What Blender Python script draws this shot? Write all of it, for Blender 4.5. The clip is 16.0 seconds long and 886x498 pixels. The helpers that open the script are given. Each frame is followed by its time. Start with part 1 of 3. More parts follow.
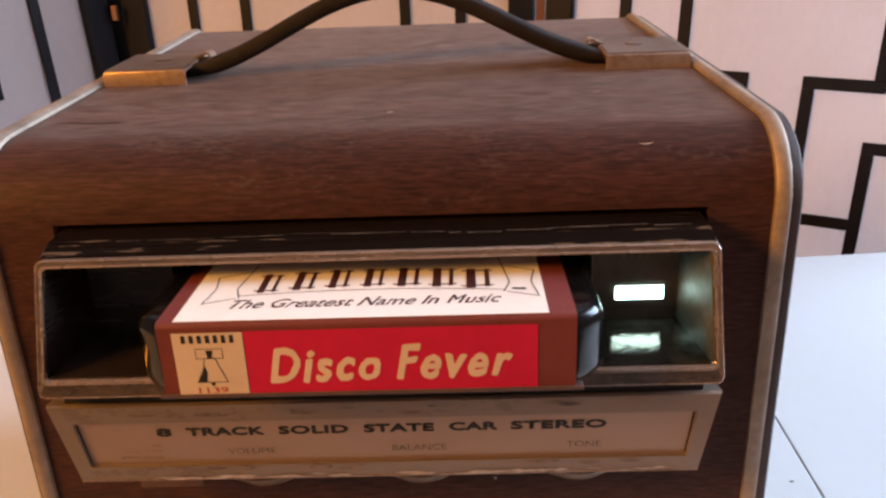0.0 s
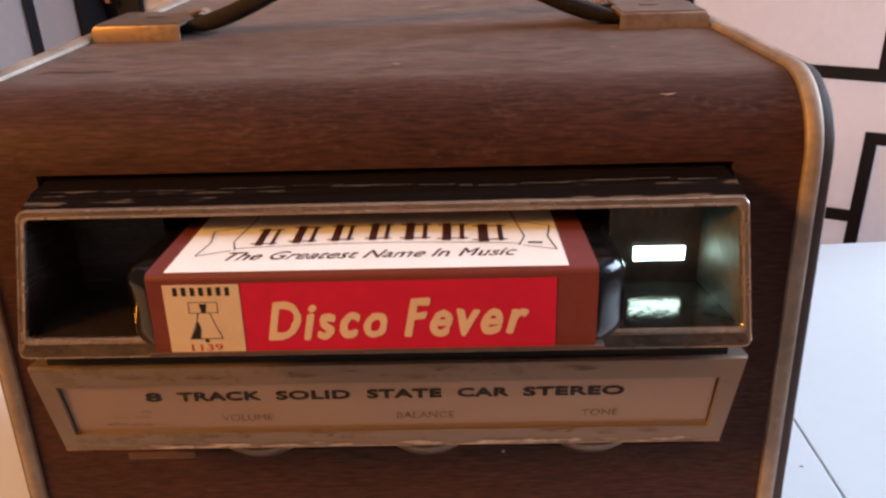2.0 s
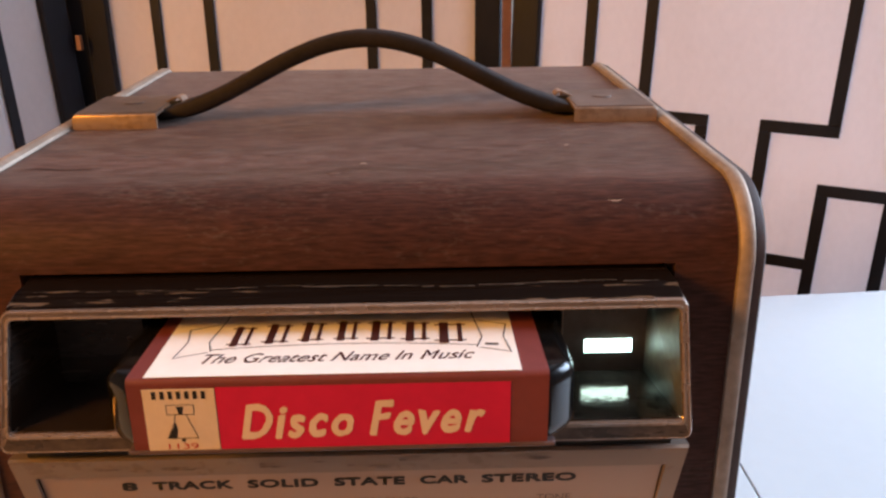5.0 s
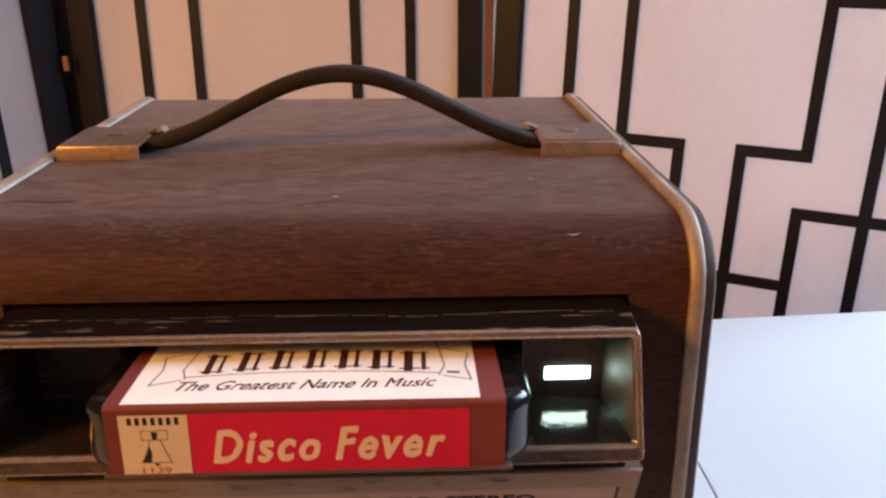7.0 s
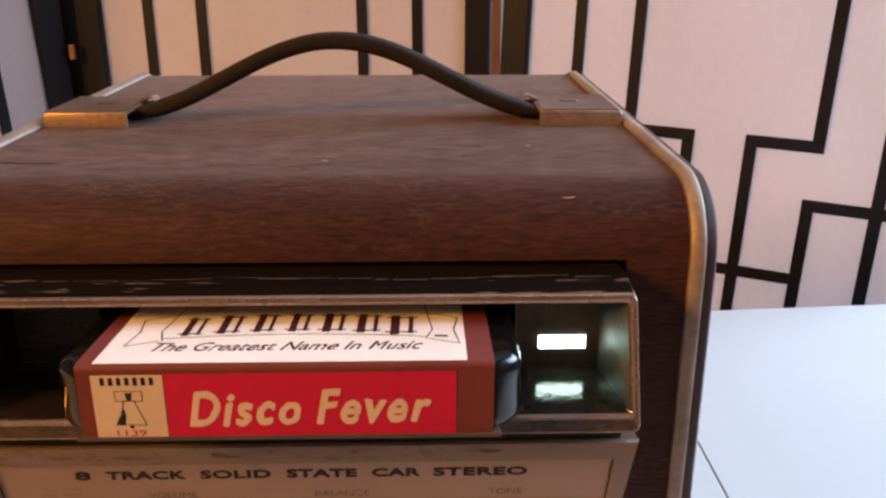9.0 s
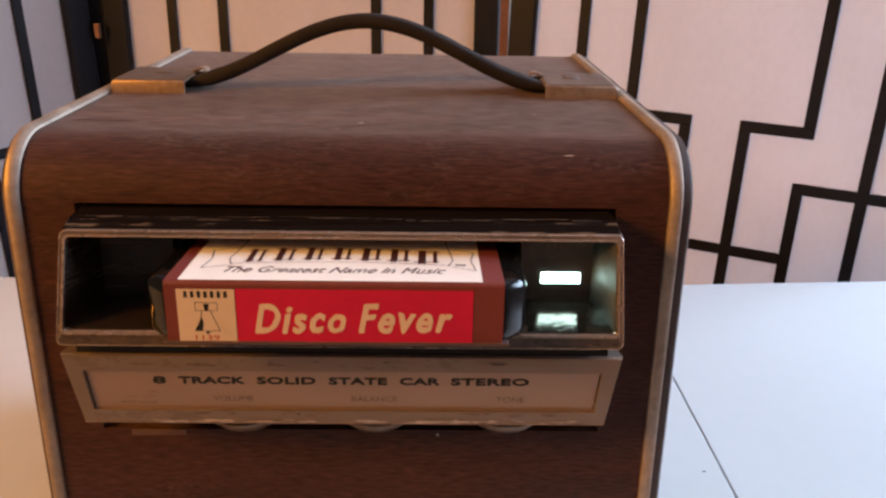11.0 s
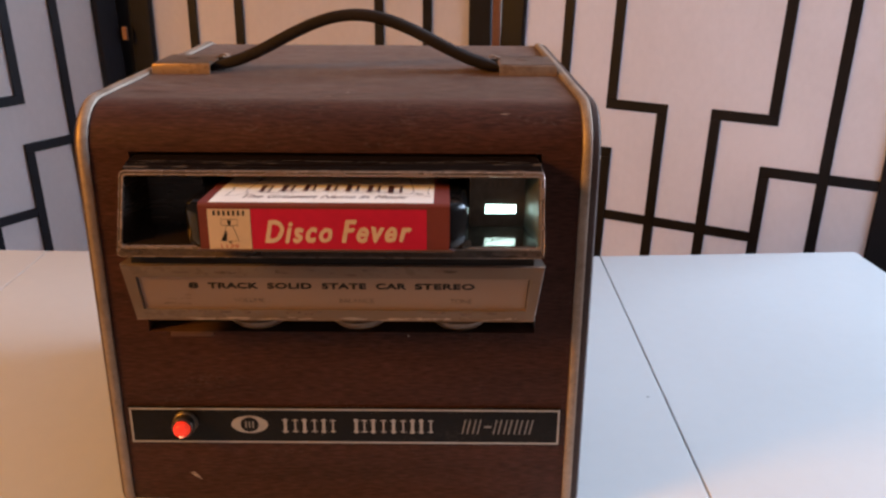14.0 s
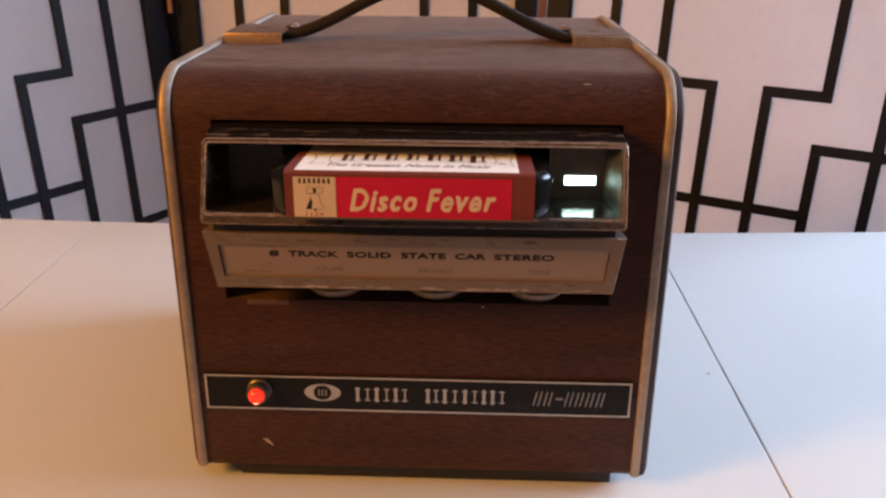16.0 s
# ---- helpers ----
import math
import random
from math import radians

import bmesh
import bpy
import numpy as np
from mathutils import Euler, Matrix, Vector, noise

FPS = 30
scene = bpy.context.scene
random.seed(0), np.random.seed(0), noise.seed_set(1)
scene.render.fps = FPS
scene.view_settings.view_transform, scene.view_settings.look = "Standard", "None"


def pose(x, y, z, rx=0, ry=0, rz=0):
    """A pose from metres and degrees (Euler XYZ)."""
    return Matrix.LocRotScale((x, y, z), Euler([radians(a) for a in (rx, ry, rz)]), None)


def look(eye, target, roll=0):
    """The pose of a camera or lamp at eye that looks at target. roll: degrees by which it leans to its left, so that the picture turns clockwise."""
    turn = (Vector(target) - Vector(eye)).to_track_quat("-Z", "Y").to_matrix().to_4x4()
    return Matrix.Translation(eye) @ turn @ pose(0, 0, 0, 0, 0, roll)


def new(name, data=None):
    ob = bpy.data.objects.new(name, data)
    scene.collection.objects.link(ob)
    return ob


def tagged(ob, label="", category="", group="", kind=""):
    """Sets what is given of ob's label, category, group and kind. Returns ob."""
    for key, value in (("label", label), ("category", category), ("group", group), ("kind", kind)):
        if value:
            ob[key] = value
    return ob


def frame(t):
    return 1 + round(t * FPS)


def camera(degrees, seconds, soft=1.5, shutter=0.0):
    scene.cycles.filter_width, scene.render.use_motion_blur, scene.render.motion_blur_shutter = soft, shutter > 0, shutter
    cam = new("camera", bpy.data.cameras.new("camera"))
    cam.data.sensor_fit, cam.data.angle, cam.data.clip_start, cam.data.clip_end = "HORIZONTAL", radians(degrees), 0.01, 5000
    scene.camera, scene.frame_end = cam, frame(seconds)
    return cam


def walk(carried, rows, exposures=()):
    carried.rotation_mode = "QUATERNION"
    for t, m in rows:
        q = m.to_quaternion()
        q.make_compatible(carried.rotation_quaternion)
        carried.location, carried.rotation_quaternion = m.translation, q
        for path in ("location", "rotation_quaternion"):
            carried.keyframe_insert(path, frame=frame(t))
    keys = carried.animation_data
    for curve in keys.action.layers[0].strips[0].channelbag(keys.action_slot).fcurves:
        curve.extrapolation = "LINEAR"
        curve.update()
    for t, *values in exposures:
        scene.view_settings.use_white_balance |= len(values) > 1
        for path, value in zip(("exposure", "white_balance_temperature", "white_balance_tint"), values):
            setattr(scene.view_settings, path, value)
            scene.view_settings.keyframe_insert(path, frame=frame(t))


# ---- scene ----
cam = camera(57.45, 16.0, soft=2.5)
PATH = [
    (0, (0.02245, -0.19428, 0.23955), (-0.03465, 1.67010, -0.48214), -2.23),
    (0.5, (0.02203, -0.19309, 0.23364), (-0.02272, 1.66878, -0.49537), -1.87),
    (1, (0.01895, -0.19266, 0.22953), (-0.02120, 1.66964, -0.49864), -1.92),
    (1.5, (0.01957, -0.18922, 0.22472), (-0.01965, 1.67394, -0.50128), -1.75),
    (2, (0.01782, -0.18695, 0.22548), (-0.02072, 1.67690, -0.49880), -1.56),
    (2.5, (0.01788, -0.18201, 0.22564), (-0.00917, 1.68414, -0.49320), -1.53),
    (3, (0.01860, -0.18214, 0.22737), (0.00521, 1.68732, -0.48322), -1.66),
    (3.5, (0.02207, -0.18699, 0.23489), (0.02254, 1.68639, -0.46544), -1.45),
    (4, (0.02197, -0.19259, 0.24198), (0.03653, 1.68531, -0.44597), -0.89),
    (4.2, (0.02347, -0.19247, 0.24294), (0.04056, 1.68712, -0.44030), -0.86),
    (6.3, (0.01260, -0.20029, 0.24944), (0.08200, 1.69877, -0.37406), -0.27),
    (6.5, (0.01532, -0.20135, 0.24838), (0.08417, 1.69782, -0.37485), -0.24),
    (7, (0.02566, -0.20258, 0.25328), (0.09330, 1.69824, -0.36501), -0.19),
    (7.5, (0.03088, -0.20051, 0.24603), (0.08696, 1.70180, -0.36885), -0.12),
    (8, (0.03164, -0.19779, 0.24605), (0.07060, 1.70435, -0.37066), -0.01),
    (10.3, (0.02651, -0.20489, 0.23438), (0.07436, 1.69722, -0.38182), 0.02),
    (10.5, (0.02469, -0.20990, 0.23766), (0.07313, 1.68732, -0.39337), 0.39),
    (11, (0.02513, -0.24070, 0.24200), (0.06220, 1.65193, -0.40344), 0.95),
    (11.5, (0.02454, -0.26685, 0.24889), (0.04920, 1.62355, -0.40364), 0.64),
    (12, (0.02969, -0.28345, 0.24933), (0.04462, 1.61072, -0.39245), 0.44),
    (12.5, (0.03061, -0.29658, 0.24387), (0.03762, 1.60081, -0.38848), 0.36),
    (13, (0.03061, -0.30623, 0.24600), (0.03219, 1.59268, -0.38181), 0.41),
    (13.5, (0.04457, -0.31555, 0.24237), (0.04251, 1.58468, -0.38143), 0.25),
    (14, (0.04386, -0.32222, 0.24064), (0.04344, 1.57475, -0.39302), 0.35),
    (14.5, (0.04895, -0.32781, 0.23648), (0.04705, 1.56209, -0.41795), 0.98),
    (15, (0.04040, -0.33012, 0.23946), (0.03785, 1.55343, -0.43302), 1.01),
    (15.5, (0.02768, -0.32836, 0.23811), (0.00276, 1.55153, -0.44410), 0.89),
    (16, (0.02143, -0.32314, 0.23722), (-0.03690, 1.55532, -0.44687), 0.43),
]
walk(cam, [(t, look(eye, target, roll)) for t, eye, target, roll in PATH],
     [(0, 0.14), (8, 0.10), (11, 0.02), (13, -0.12), (14.5, -0.24), (15.3, -0.24), (16, -0.07)])


# ---- world and lights ----
world = bpy.data.worlds.new("world")
scene.world = world
world.use_nodes = True
wn = world.node_tree
sky = wn.nodes.new("ShaderNodeTexSky")
sky.sky_type, sky.sun_disc = "NISHITA", False
sky.sun_elevation, sky.sun_rotation = radians(35), radians(60)
wn.links.new(sky.outputs[0], wn.nodes["Background"].inputs[0])
wn.nodes["Background"].inputs[1].default_value = 0.08


def area_lamp(name, eye, target, sx, sy, watts, colour):
    data = bpy.data.lights.new(name, "AREA")
    data.shape, data.size, data.size_y = "RECTANGLE", sx, sy
    data.energy, data.color = watts, colour
    ob = new(name, data)
    ob.matrix_world = look(eye, target)
    return ob


# daylight through the window, and the warm lamp of the room
area_lamp("window_light", (1.86, 0.56, 0.74), (0.0, 0.25, 0.0), 1.4, 0.8, 104, (0.610, 0.79, 1.05))
area_lamp("lamp_light", (-1.2, -0.60, 0.76), (0.0, 0.1, 0.0), 0.34, 0.34, 25, (1.0, 0.425, 0.050))

# ---- materials ----


def mat(name, colour, rough=0.5, metal=0.0, vary=0.15, scale=(40, 40, 40), fine=(300, 300, 300), bump=0.0, rough_vary=0.1, emit=None, power=0.0, coat=0.0, second=None, spread=0.5, mid=0.8, weight=0.6, first=1.0, dust=0.0, through_light=0.0, spec=0.5, sheen=0.0):
    """Two scales of noise over one base colour, with gloss variation and relief."""
    m = bpy.data.materials.new(name)
    m.use_nodes = True
    nt = m.node_tree
    p = nt.nodes["Principled BSDF"]
    tc = nt.nodes.new("ShaderNodeTexCoord")

    def tex(s, detail):
        mp = nt.nodes.new("ShaderNodeMapping")
        mp.inputs["Scale"].default_value = s
        nt.links.new(tc.outputs["Object"], mp.inputs["Vector"])
        n = nt.nodes.new("ShaderNodeTexNoise")
        n.inputs["Scale"].default_value, n.inputs["Detail"].default_value = 1.0, detail
        nt.links.new(mp.outputs[0], n.inputs["Vector"])
        return n.outputs[0]

    a, b = tex(scale, 4), tex(fine, 3)
    mixer = nt.nodes.new("ShaderNodeMath")
    mixer.operation = "ADD"
    half = nt.nodes.new("ShaderNodeMath")
    half.operation, half.inputs[1].default_value = "MULTIPLY", weight
    nt.links.new(b, half.inputs[0])
    lead = nt.nodes.new("ShaderNodeMath")
    lead.operation, lead.inputs[1].default_value = "MULTIPLY", first
    nt.links.new(a, lead.inputs[0])
    nt.links.new(lead.outputs[0], mixer.inputs[0])
    nt.links.new(half.outputs[0], mixer.inputs[1])
    ramp = nt.nodes.new("ShaderNodeValToRGB")
    e = ramp.color_ramp.elements
    c = Vector(colour)
    lo = c * (1 - vary)
    hi = Vector(second) if second else c * (1 + vary)
    e[0].position, e[1].position = mid - spread * 0.5, min(1.0, mid + spread * 0.5)
    e[0].color, e[1].color = (*lo, 1), (*[min(1, v) for v in hi], 1)
    nt.links.new(mixer.outputs[0], ramp.inputs[0])
    if dust:
        d, near = tex((420, 1000, 1000), 3), tex((22, 60, 60), 2)
        pick = nt.nodes.new("ShaderNodeMath")
        pick.operation = "MULTIPLY"
        nt.links.new(d, pick.inputs[0])
        nt.links.new(near, pick.inputs[1])
        dr = nt.nodes.new("ShaderNodeMapRange")
        dr.inputs["From Min"].default_value, dr.inputs["From Max"].default_value, dr.inputs["To Max"].default_value = 0.33, 0.45, dust
        nt.links.new(pick.outputs[0], dr.inputs["Value"])
        mc = nt.nodes.new("ShaderNodeMix")
        mc.data_type = "RGBA"
        nt.links.new(dr.outputs[0], mc.inputs["Factor"])
        nt.links.new(ramp.outputs[0], mc.inputs["A"])
        mc.inputs["B"].default_value = (0.135, 0.100, 0.083, 1)
        nt.links.new(mc.outputs["Result"], p.inputs["Base Color"])
    else:
        nt.links.new(ramp.outputs[0], p.inputs["Base Color"])
    p.inputs["Metallic"].default_value = metal
    rr = nt.nodes.new("ShaderNodeMapRange")
    rr.inputs["From Min"].default_value, rr.inputs["From Max"].default_value = 0.3, 0.7
    rr.inputs["To Min"].default_value, rr.inputs["To Max"].default_value = max(0.02, rough - rough_vary), min(1, rough + rough_vary)
    nt.links.new(a, rr.inputs["Value"])
    nt.links.new(rr.outputs[0], p.inputs["Roughness"])
    p.inputs["Specular IOR Level"].default_value = spec
    if through_light:
        tr, mx = nt.nodes.new("ShaderNodeBsdfTranslucent"), nt.nodes.new("ShaderNodeMixShader")
        nt.links.new(ramp.outputs[0], tr.inputs["Color"])
        mx.inputs[0].default_value = through_light
        nt.links.new(p.outputs[0], mx.inputs[1])
        nt.links.new(tr.outputs[0], mx.inputs[2])
        nt.links.new(mx.outputs[0], nt.nodes["Material Output"].inputs["Surface"])
    if sheen:
        p.inputs["Sheen Roughness"].default_value = 0.52
        sr = nt.nodes.new("ShaderNodeMapRange")
        sr.inputs["From Min"].default_value, sr.inputs["From Max"].default_value = 0.36, 0.64
        sr.inputs["To Min"].default_value, sr.inputs["To Max"].default_value = sheen * 0.6, sheen * 1.4
        nt.links.new(tex((130, 300, 300), 5), sr.inputs["Value"])
        nt.links.new(sr.outputs[0], p.inputs["Sheen Weight"])
        p.inputs["Sheen Tint"].default_value = (0.80, 0.63, 0.53, 1)
    if coat:
        p.inputs["Coat Weight"].default_value = coat
    if bump:
        bn = nt.nodes.new("ShaderNodeBump")
        bn.inputs["Strength"].default_value, bn.inputs["Distance"].default_value = bump, 0.0004
        nt.links.new(b, bn.inputs["Height"])
        nt.links.new(bn.outputs[0], p.inputs["Normal"])
    if emit:
        p.inputs["Emission Color"].default_value, p.inputs["Emission Strength"].default_value = (*emit, 1), power
    return m


WALNUT = mat("walnut_vinyl", (0.0420, 0.0139, 0.0094), 0.52, 0, 0.38, (9, 62, 62), (175, 1150, 1150), 0.35, 0.06, second=(0.0815, 0.0295, 0.0215), spread=0.40, mid=0.70, weight=0.85, first=0.50, dust=0.27, spec=0.16, sheen=0.112)
WORN_TOP = mat("tarnished_bracket_top", (0.150, 0.105, 0.085), 0.46, 0.45, 0.35, (60, 60, 60), (400, 400, 400), 0.2, 0.1)
SIDE = mat("dark_side", (0.050, 0.026, 0.019), 0.5, 0, 0.2, bump=0.2, spec=0.25)
TRIM = mat("trim_metal", (0.40, 0.305, 0.238), 0.60, 0.7, 0.22, (60, 60, 60), (400, 400, 400), 0.05, 0.1)
BRASS = mat("bracket_metal", (0.47, 0.320, 0.230), 0.42, 0.6, 0.20, (90, 90, 160), (400, 400, 400), 0.15, 0.14, second=(0.24, 0.155, 0.108), spread=0.40, mid=0.95)
CHROME = mat("worn_chrome", (0.31, 0.215, 0.165), 0.24, 0.75, 0.22, (60, 120, 120), (500, 700, 700), 0.15, 0.12)
KNOB = mat("dull_knob_metal", (0.15, 0.108, 0.082), 0.42, 0.9, 0.3, (90, 90, 90), (400, 400, 400), 0.1)
MIRROR = mat("bright_chrome", (0.26, 0.23, 0.20), 0.085, 0.8, 0.4, (160, 160, 160), (500, 500, 500), 0.22, 0.05, second=(0.05, 0.04, 0.035), spread=0.20, mid=0.92)
RAIL = mat("browned_chrome", (0.125, 0.088, 0.070), 0.34, 0.6, 0.35, (60, 200, 200), (500, 700, 700), 0.2, 0.12)
# dark brown carries the shade in the left half of the slot
SHADED_RECESS = mat("shaded_brown_recess", (0.030, 0.020, 0.016), 0.24, 0.3, 0.35, (30, 30, 220), (300, 300, 700), 0.15, 0.1)
ALU = mat("brushed_aluminium", (0.455, 0.325, 0.258), 0.46, 0.6, 0.10, (25, 60, 60), (60, 900, 900), 0.1, 0.08, second=(0.12, 0.075, 0.05), spread=0.10, mid=1.12)
FRAME = mat("faceplate_frame_metal", (0.410, 0.315, 0.255), 0.40, 0.60, 0.30, (70, 150, 150), (400, 600, 600), 0.2, 0.12, second=(0.24, 0.178, 0.140), spread=0.22, mid=1.02)
BLACK = mat("black_plastic", (0.0045, 0.0040, 0.0040), 0.14, 0, 0.2, rough_vary=0.05, spec=0.30)
INNER = mat("dark_interior", (0.015, 0.012, 0.010), 0.5, 0, 0.2)
GLOSS = mat("glossy_black_lip", (0.020, 0.0115, 0.0080), 0.26, 0.0, 0.6, (8, 520, 520), (90, 900, 900), 0.06, 0.06, second=(0.13, 0.092, 0.066), spread=0.10, mid=1.03, spec=0.03)
CUT_EDGE = mat("paler_cut_edge", (0.11, 0.055, 0.036), 0.4, 0, 0.3, (90, 200, 200))
CHEEK = mat("cheek_metal", (0.11, 0.115, 0.100), 0.45, 0.6, 0.35, (90, 90, 90), (400, 400, 400), 0.25, 0.08)
EDGE = mat("bright_worn_edge", (0.62, 0.46, 0.38), 0.30, 0.55, 0.4, (70, 70, 70), (500, 500, 500), 0.2, 0.1, second=(0.25, 0.17, 0.12), spread=0.3, mid=0.95)
GREY_LIP = mat("grey_lip_strip", (0.10, 0.06, 0.056), 0.35, 0, 0.2)
DULL = mat("dull_steel", (0.125, 0.098, 0.080), 0.42, 0.8, 0.3, (40, 200, 40), (300, 300, 300), 0.1)
PLATE = mat("nameplate_black", (0.008, 0.0065, 0.006), 0.4, 0, 0.3, rough_vary=0.1, spec=0.2, dust=0.12)
SILVER = mat("silver_print", (0.50, 0.44, 0.38), 0.4, 0.6, 0.15)
SILVER_DIM = mat("dim_silver_print", (0.30, 0.26, 0.22), 0.4, 0.6, 0.15)
INK = mat("black_ink", (0.012, 0.010, 0.010), 0.6, 0, 0.2)
FADED = mat("faded_ink", (0.155, 0.118, 0.095), 0.6, 0.1, 0.5, (500, 500, 500))
STRAP = mat("handle_vinyl", (0.022, 0.0165, 0.0155), 0.68, 0, 0.25, (60, 60, 60), (500, 500, 500), 0.3, spec=0.16)
WRAP = mat("maroon_paper", (0.165, 0.032, 0.028), 0.55, 0, 0.12)
RED = mat("red_label", (0.60, 0.012, 0.066), 0.55, 0, 0.08, spec=0.3)
WHITE_LABEL = mat("white_label", (0.90, 0.86, 0.82), 0.55, 0, 0.04)
TAN = mat("tan_label", (0.72, 0.57, 0.45), 0.55, 0, 0.06)
CREAM = mat("cream_ink", (0.78, 0.60, 0.47), 0.5, 0, 0.05)
MAROON_INK = mat("maroon_ink", (0.055, 0.012, 0.010), 0.55, 0, 0.1)
RED_INK = mat("red_ink", (0.50, 0.05, 0.03), 0.55, 0, 0.1)
GLOW = mat("lit_window", (0.8, 0.9, 0.9), 0.4, 0, 0.02, emit=(0.66, 1.0, 0.95), power=8.0)
JEWEL = mat("red_jewel", (0.8, 0.02, 0.01), 0.15, 0, 0.05, emit=(1.0, 0.05, 0.02), power=0.75)
HOT = mat("lamp_filament", (1, 0.5, 0.3), 0.3, 0, 0.02, emit=(1.0, 0.30, 0.16), power=3.0)
LAMINATE = mat("white_laminate", (0.62, 0.615, 0.61), 0.40, 0, 0.02, (6, 6, 6), (90, 90, 90), 0.02, 0.06)
SEAM = mat("table_core", (0.10, 0.09, 0.08), 0.8, 0, 0.2)
LACQUER = mat("black_lacquer", (0.0075, 0.0075, 0.012), 0.5, 0, 0.3, (30, 30, 30), (300, 300, 60), 0.1, spec=0.25)
PAPER = mat("shoji_paper", (0.80, 0.750, 0.760), 0.85, 0, 0.035, (14, 14, 9), (180, 180, 120), 0.25, through_light=0.46)
HINGE = mat("brass_hinge", (0.34, 0.18, 0.11), 0.5, 0.8, 0.15)
HINGE_WOOD = mat("brown_wood", (0.20, 0.085, 0.04), 0.5, 0, 0.2)
WALL = mat("wall_paint", (0.25, 0.205, 0.165), 0.8, 0, 0.04, (3, 3, 3), (60, 60, 60), 0.1)
CEIL = mat("ceiling_paint", (0.74, 0.71, 0.68), 0.85, 0, 0.03, (3, 3, 3), (60, 60, 60), 0.1)
FLOOR = mat("floor_boards", (0.22, 0.12, 0.065), 0.45, 0, 0.3, (2, 18, 18), (10, 160, 160), 0.1)

# ---- mesh helpers ----


def thing(name, label, category, group="", kind="", at=(0, 0, 0)):
    ob = new(name)
    ob.location = at
    ob.empty_display_size = 0.02
    return tagged(ob, label, category, group, kind)


def part(name, bm, material, parent=None, label="", smooth=False):
    """One mesh object under a thing or a part; the mesh is given in the world's metres."""
    me = bpy.data.meshes.new(name)
    bmesh.ops.recalc_face_normals(bm, faces=bm.faces)
    bm.to_mesh(me)
    bm.free()
    me.materials.append(material)
    if smooth:
        me.shade_smooth()
        me.set_sharp_from_angle(angle=radians(35))
    ob = new(name, me)
    if parent:
        ob.parent = parent
        root = parent
        while root.parent:
            root = root.parent
        ob.matrix_parent_inverse = Matrix.Translation(-Vector(root.location))
        if parent is not root:
            ob.matrix_parent_inverse = Matrix.Identity(4)
    return tagged(ob, label) if label else ob


def box(x0, x1, y0, y1, z0, z1, bevel=0.0, bm=None, seg=2):
    b = bmesh.new()
    m = Matrix.LocRotScale(((x0 + x1) / 2, (y0 + y1) / 2, (z0 + z1) / 2), None, (x1 - x0, y1 - y0, z1 - z0))
    bmesh.ops.create_cube(b, size=1, matrix=m)
    if bevel:
        bmesh.ops.bevel(b, geom=b.edges[:], offset=bevel, segments=seg, profile=0.5, affect="EDGES")
    return join(bm, b)


def join(bm, b):
    if bm is None:
        return b
    me = bpy.data.meshes.new("tmp")
    b.to_mesh(me)
    b.free()
    bm.from_mesh(me)
    bpy.data.meshes.remove(me)
    return bm


def moved(bm, m):
    bmesh.ops.transform(bm, matrix=m, verts=bm.verts)
    return bm


def loft(rings, close_first=False, close_last=False, wrap=True):
    bm = bmesh.new()
    vs = [[bm.verts.new(p) for p in r] for r in rings]
    n = len(vs[0])
    for a, b in zip(vs, vs[1:]):
        for i in range(n if wrap else n - 1):
            j = (i + 1) % n
            bm.faces.new((a[i], a[j], b[j], b[i]))
    if close_first:
        bm.faces.new(vs[0])
    if close_last:
        bm.faces.new(vs[-1])
    return bm


def lathe(profile, m, seg=28):
    """profile: (radius, height) pairs about the local z axis."""
    rings = [[(r * math.cos(2 * math.pi * i / seg), r * math.sin(2 * math.pi * i / seg), h) for i in range(seg)] for r, h in profile]
    return moved(loft(rings, True, True), m)


def rounded(x0, x1, z0, z1, r, seg=4):
    """Corners of a rounded rectangle, (x, z) pairs, counter-clockwise from the lower right."""
    out = []
    for cx, cz, a0 in ((x1 - r, z0 + r, -90), (x1 - r, z1 - r, 0), (x0 + r, z1 - r, 90), (x0 + r, z0 + r, 180)):
        for i in range(seg + 1):
            a = radians(a0 + 90 * i / seg)
            out.append((cx + r * math.cos(a), cz + r * math.sin(a)))
    return out


def letters(text, shear=0.0, bold=0.0, spacing=1.0):
    """A bmesh of the built-in font's letters, fitted into the unit square."""
    cu = bpy.data.curves.new("lettering", "FONT")
    cu.body, cu.shear, cu.offset, cu.space_character, cu.resolution_u = text, shear, bold, spacing, 4
    ob = new("lettering_source", cu)
    bpy.context.view_layer.update()
    me = bpy.data.meshes.new_from_object(ob.evaluated_get(bpy.context.evaluated_depsgraph_get()))
    bpy.data.objects.remove(ob)
    bpy.data.curves.remove(cu)
    bm = bmesh.new()
    bm.from_mesh(me)
    bpy.data.meshes.remove(me)
    xs, ys = [v.co.x for v in bm.verts], [v.co.y for v in bm.verts]
    moved(bm, Matrix.Diagonal((1 / (max(xs) - min(xs)), 1 / (max(ys) - min(ys)), 1, 1)) @ Matrix.Translation((-min(xs), -min(ys), 0)))
    return bm


def plane_pose(origin, right, up):
    """A pose whose local x runs along right and local y along up."""
    r, u = Vector(right).normalized(), Vector(up).normalized()
    m = Matrix((r, u, r.cross(u))).transposed().to_4x4()
    return Matrix.Translation(origin) @ m


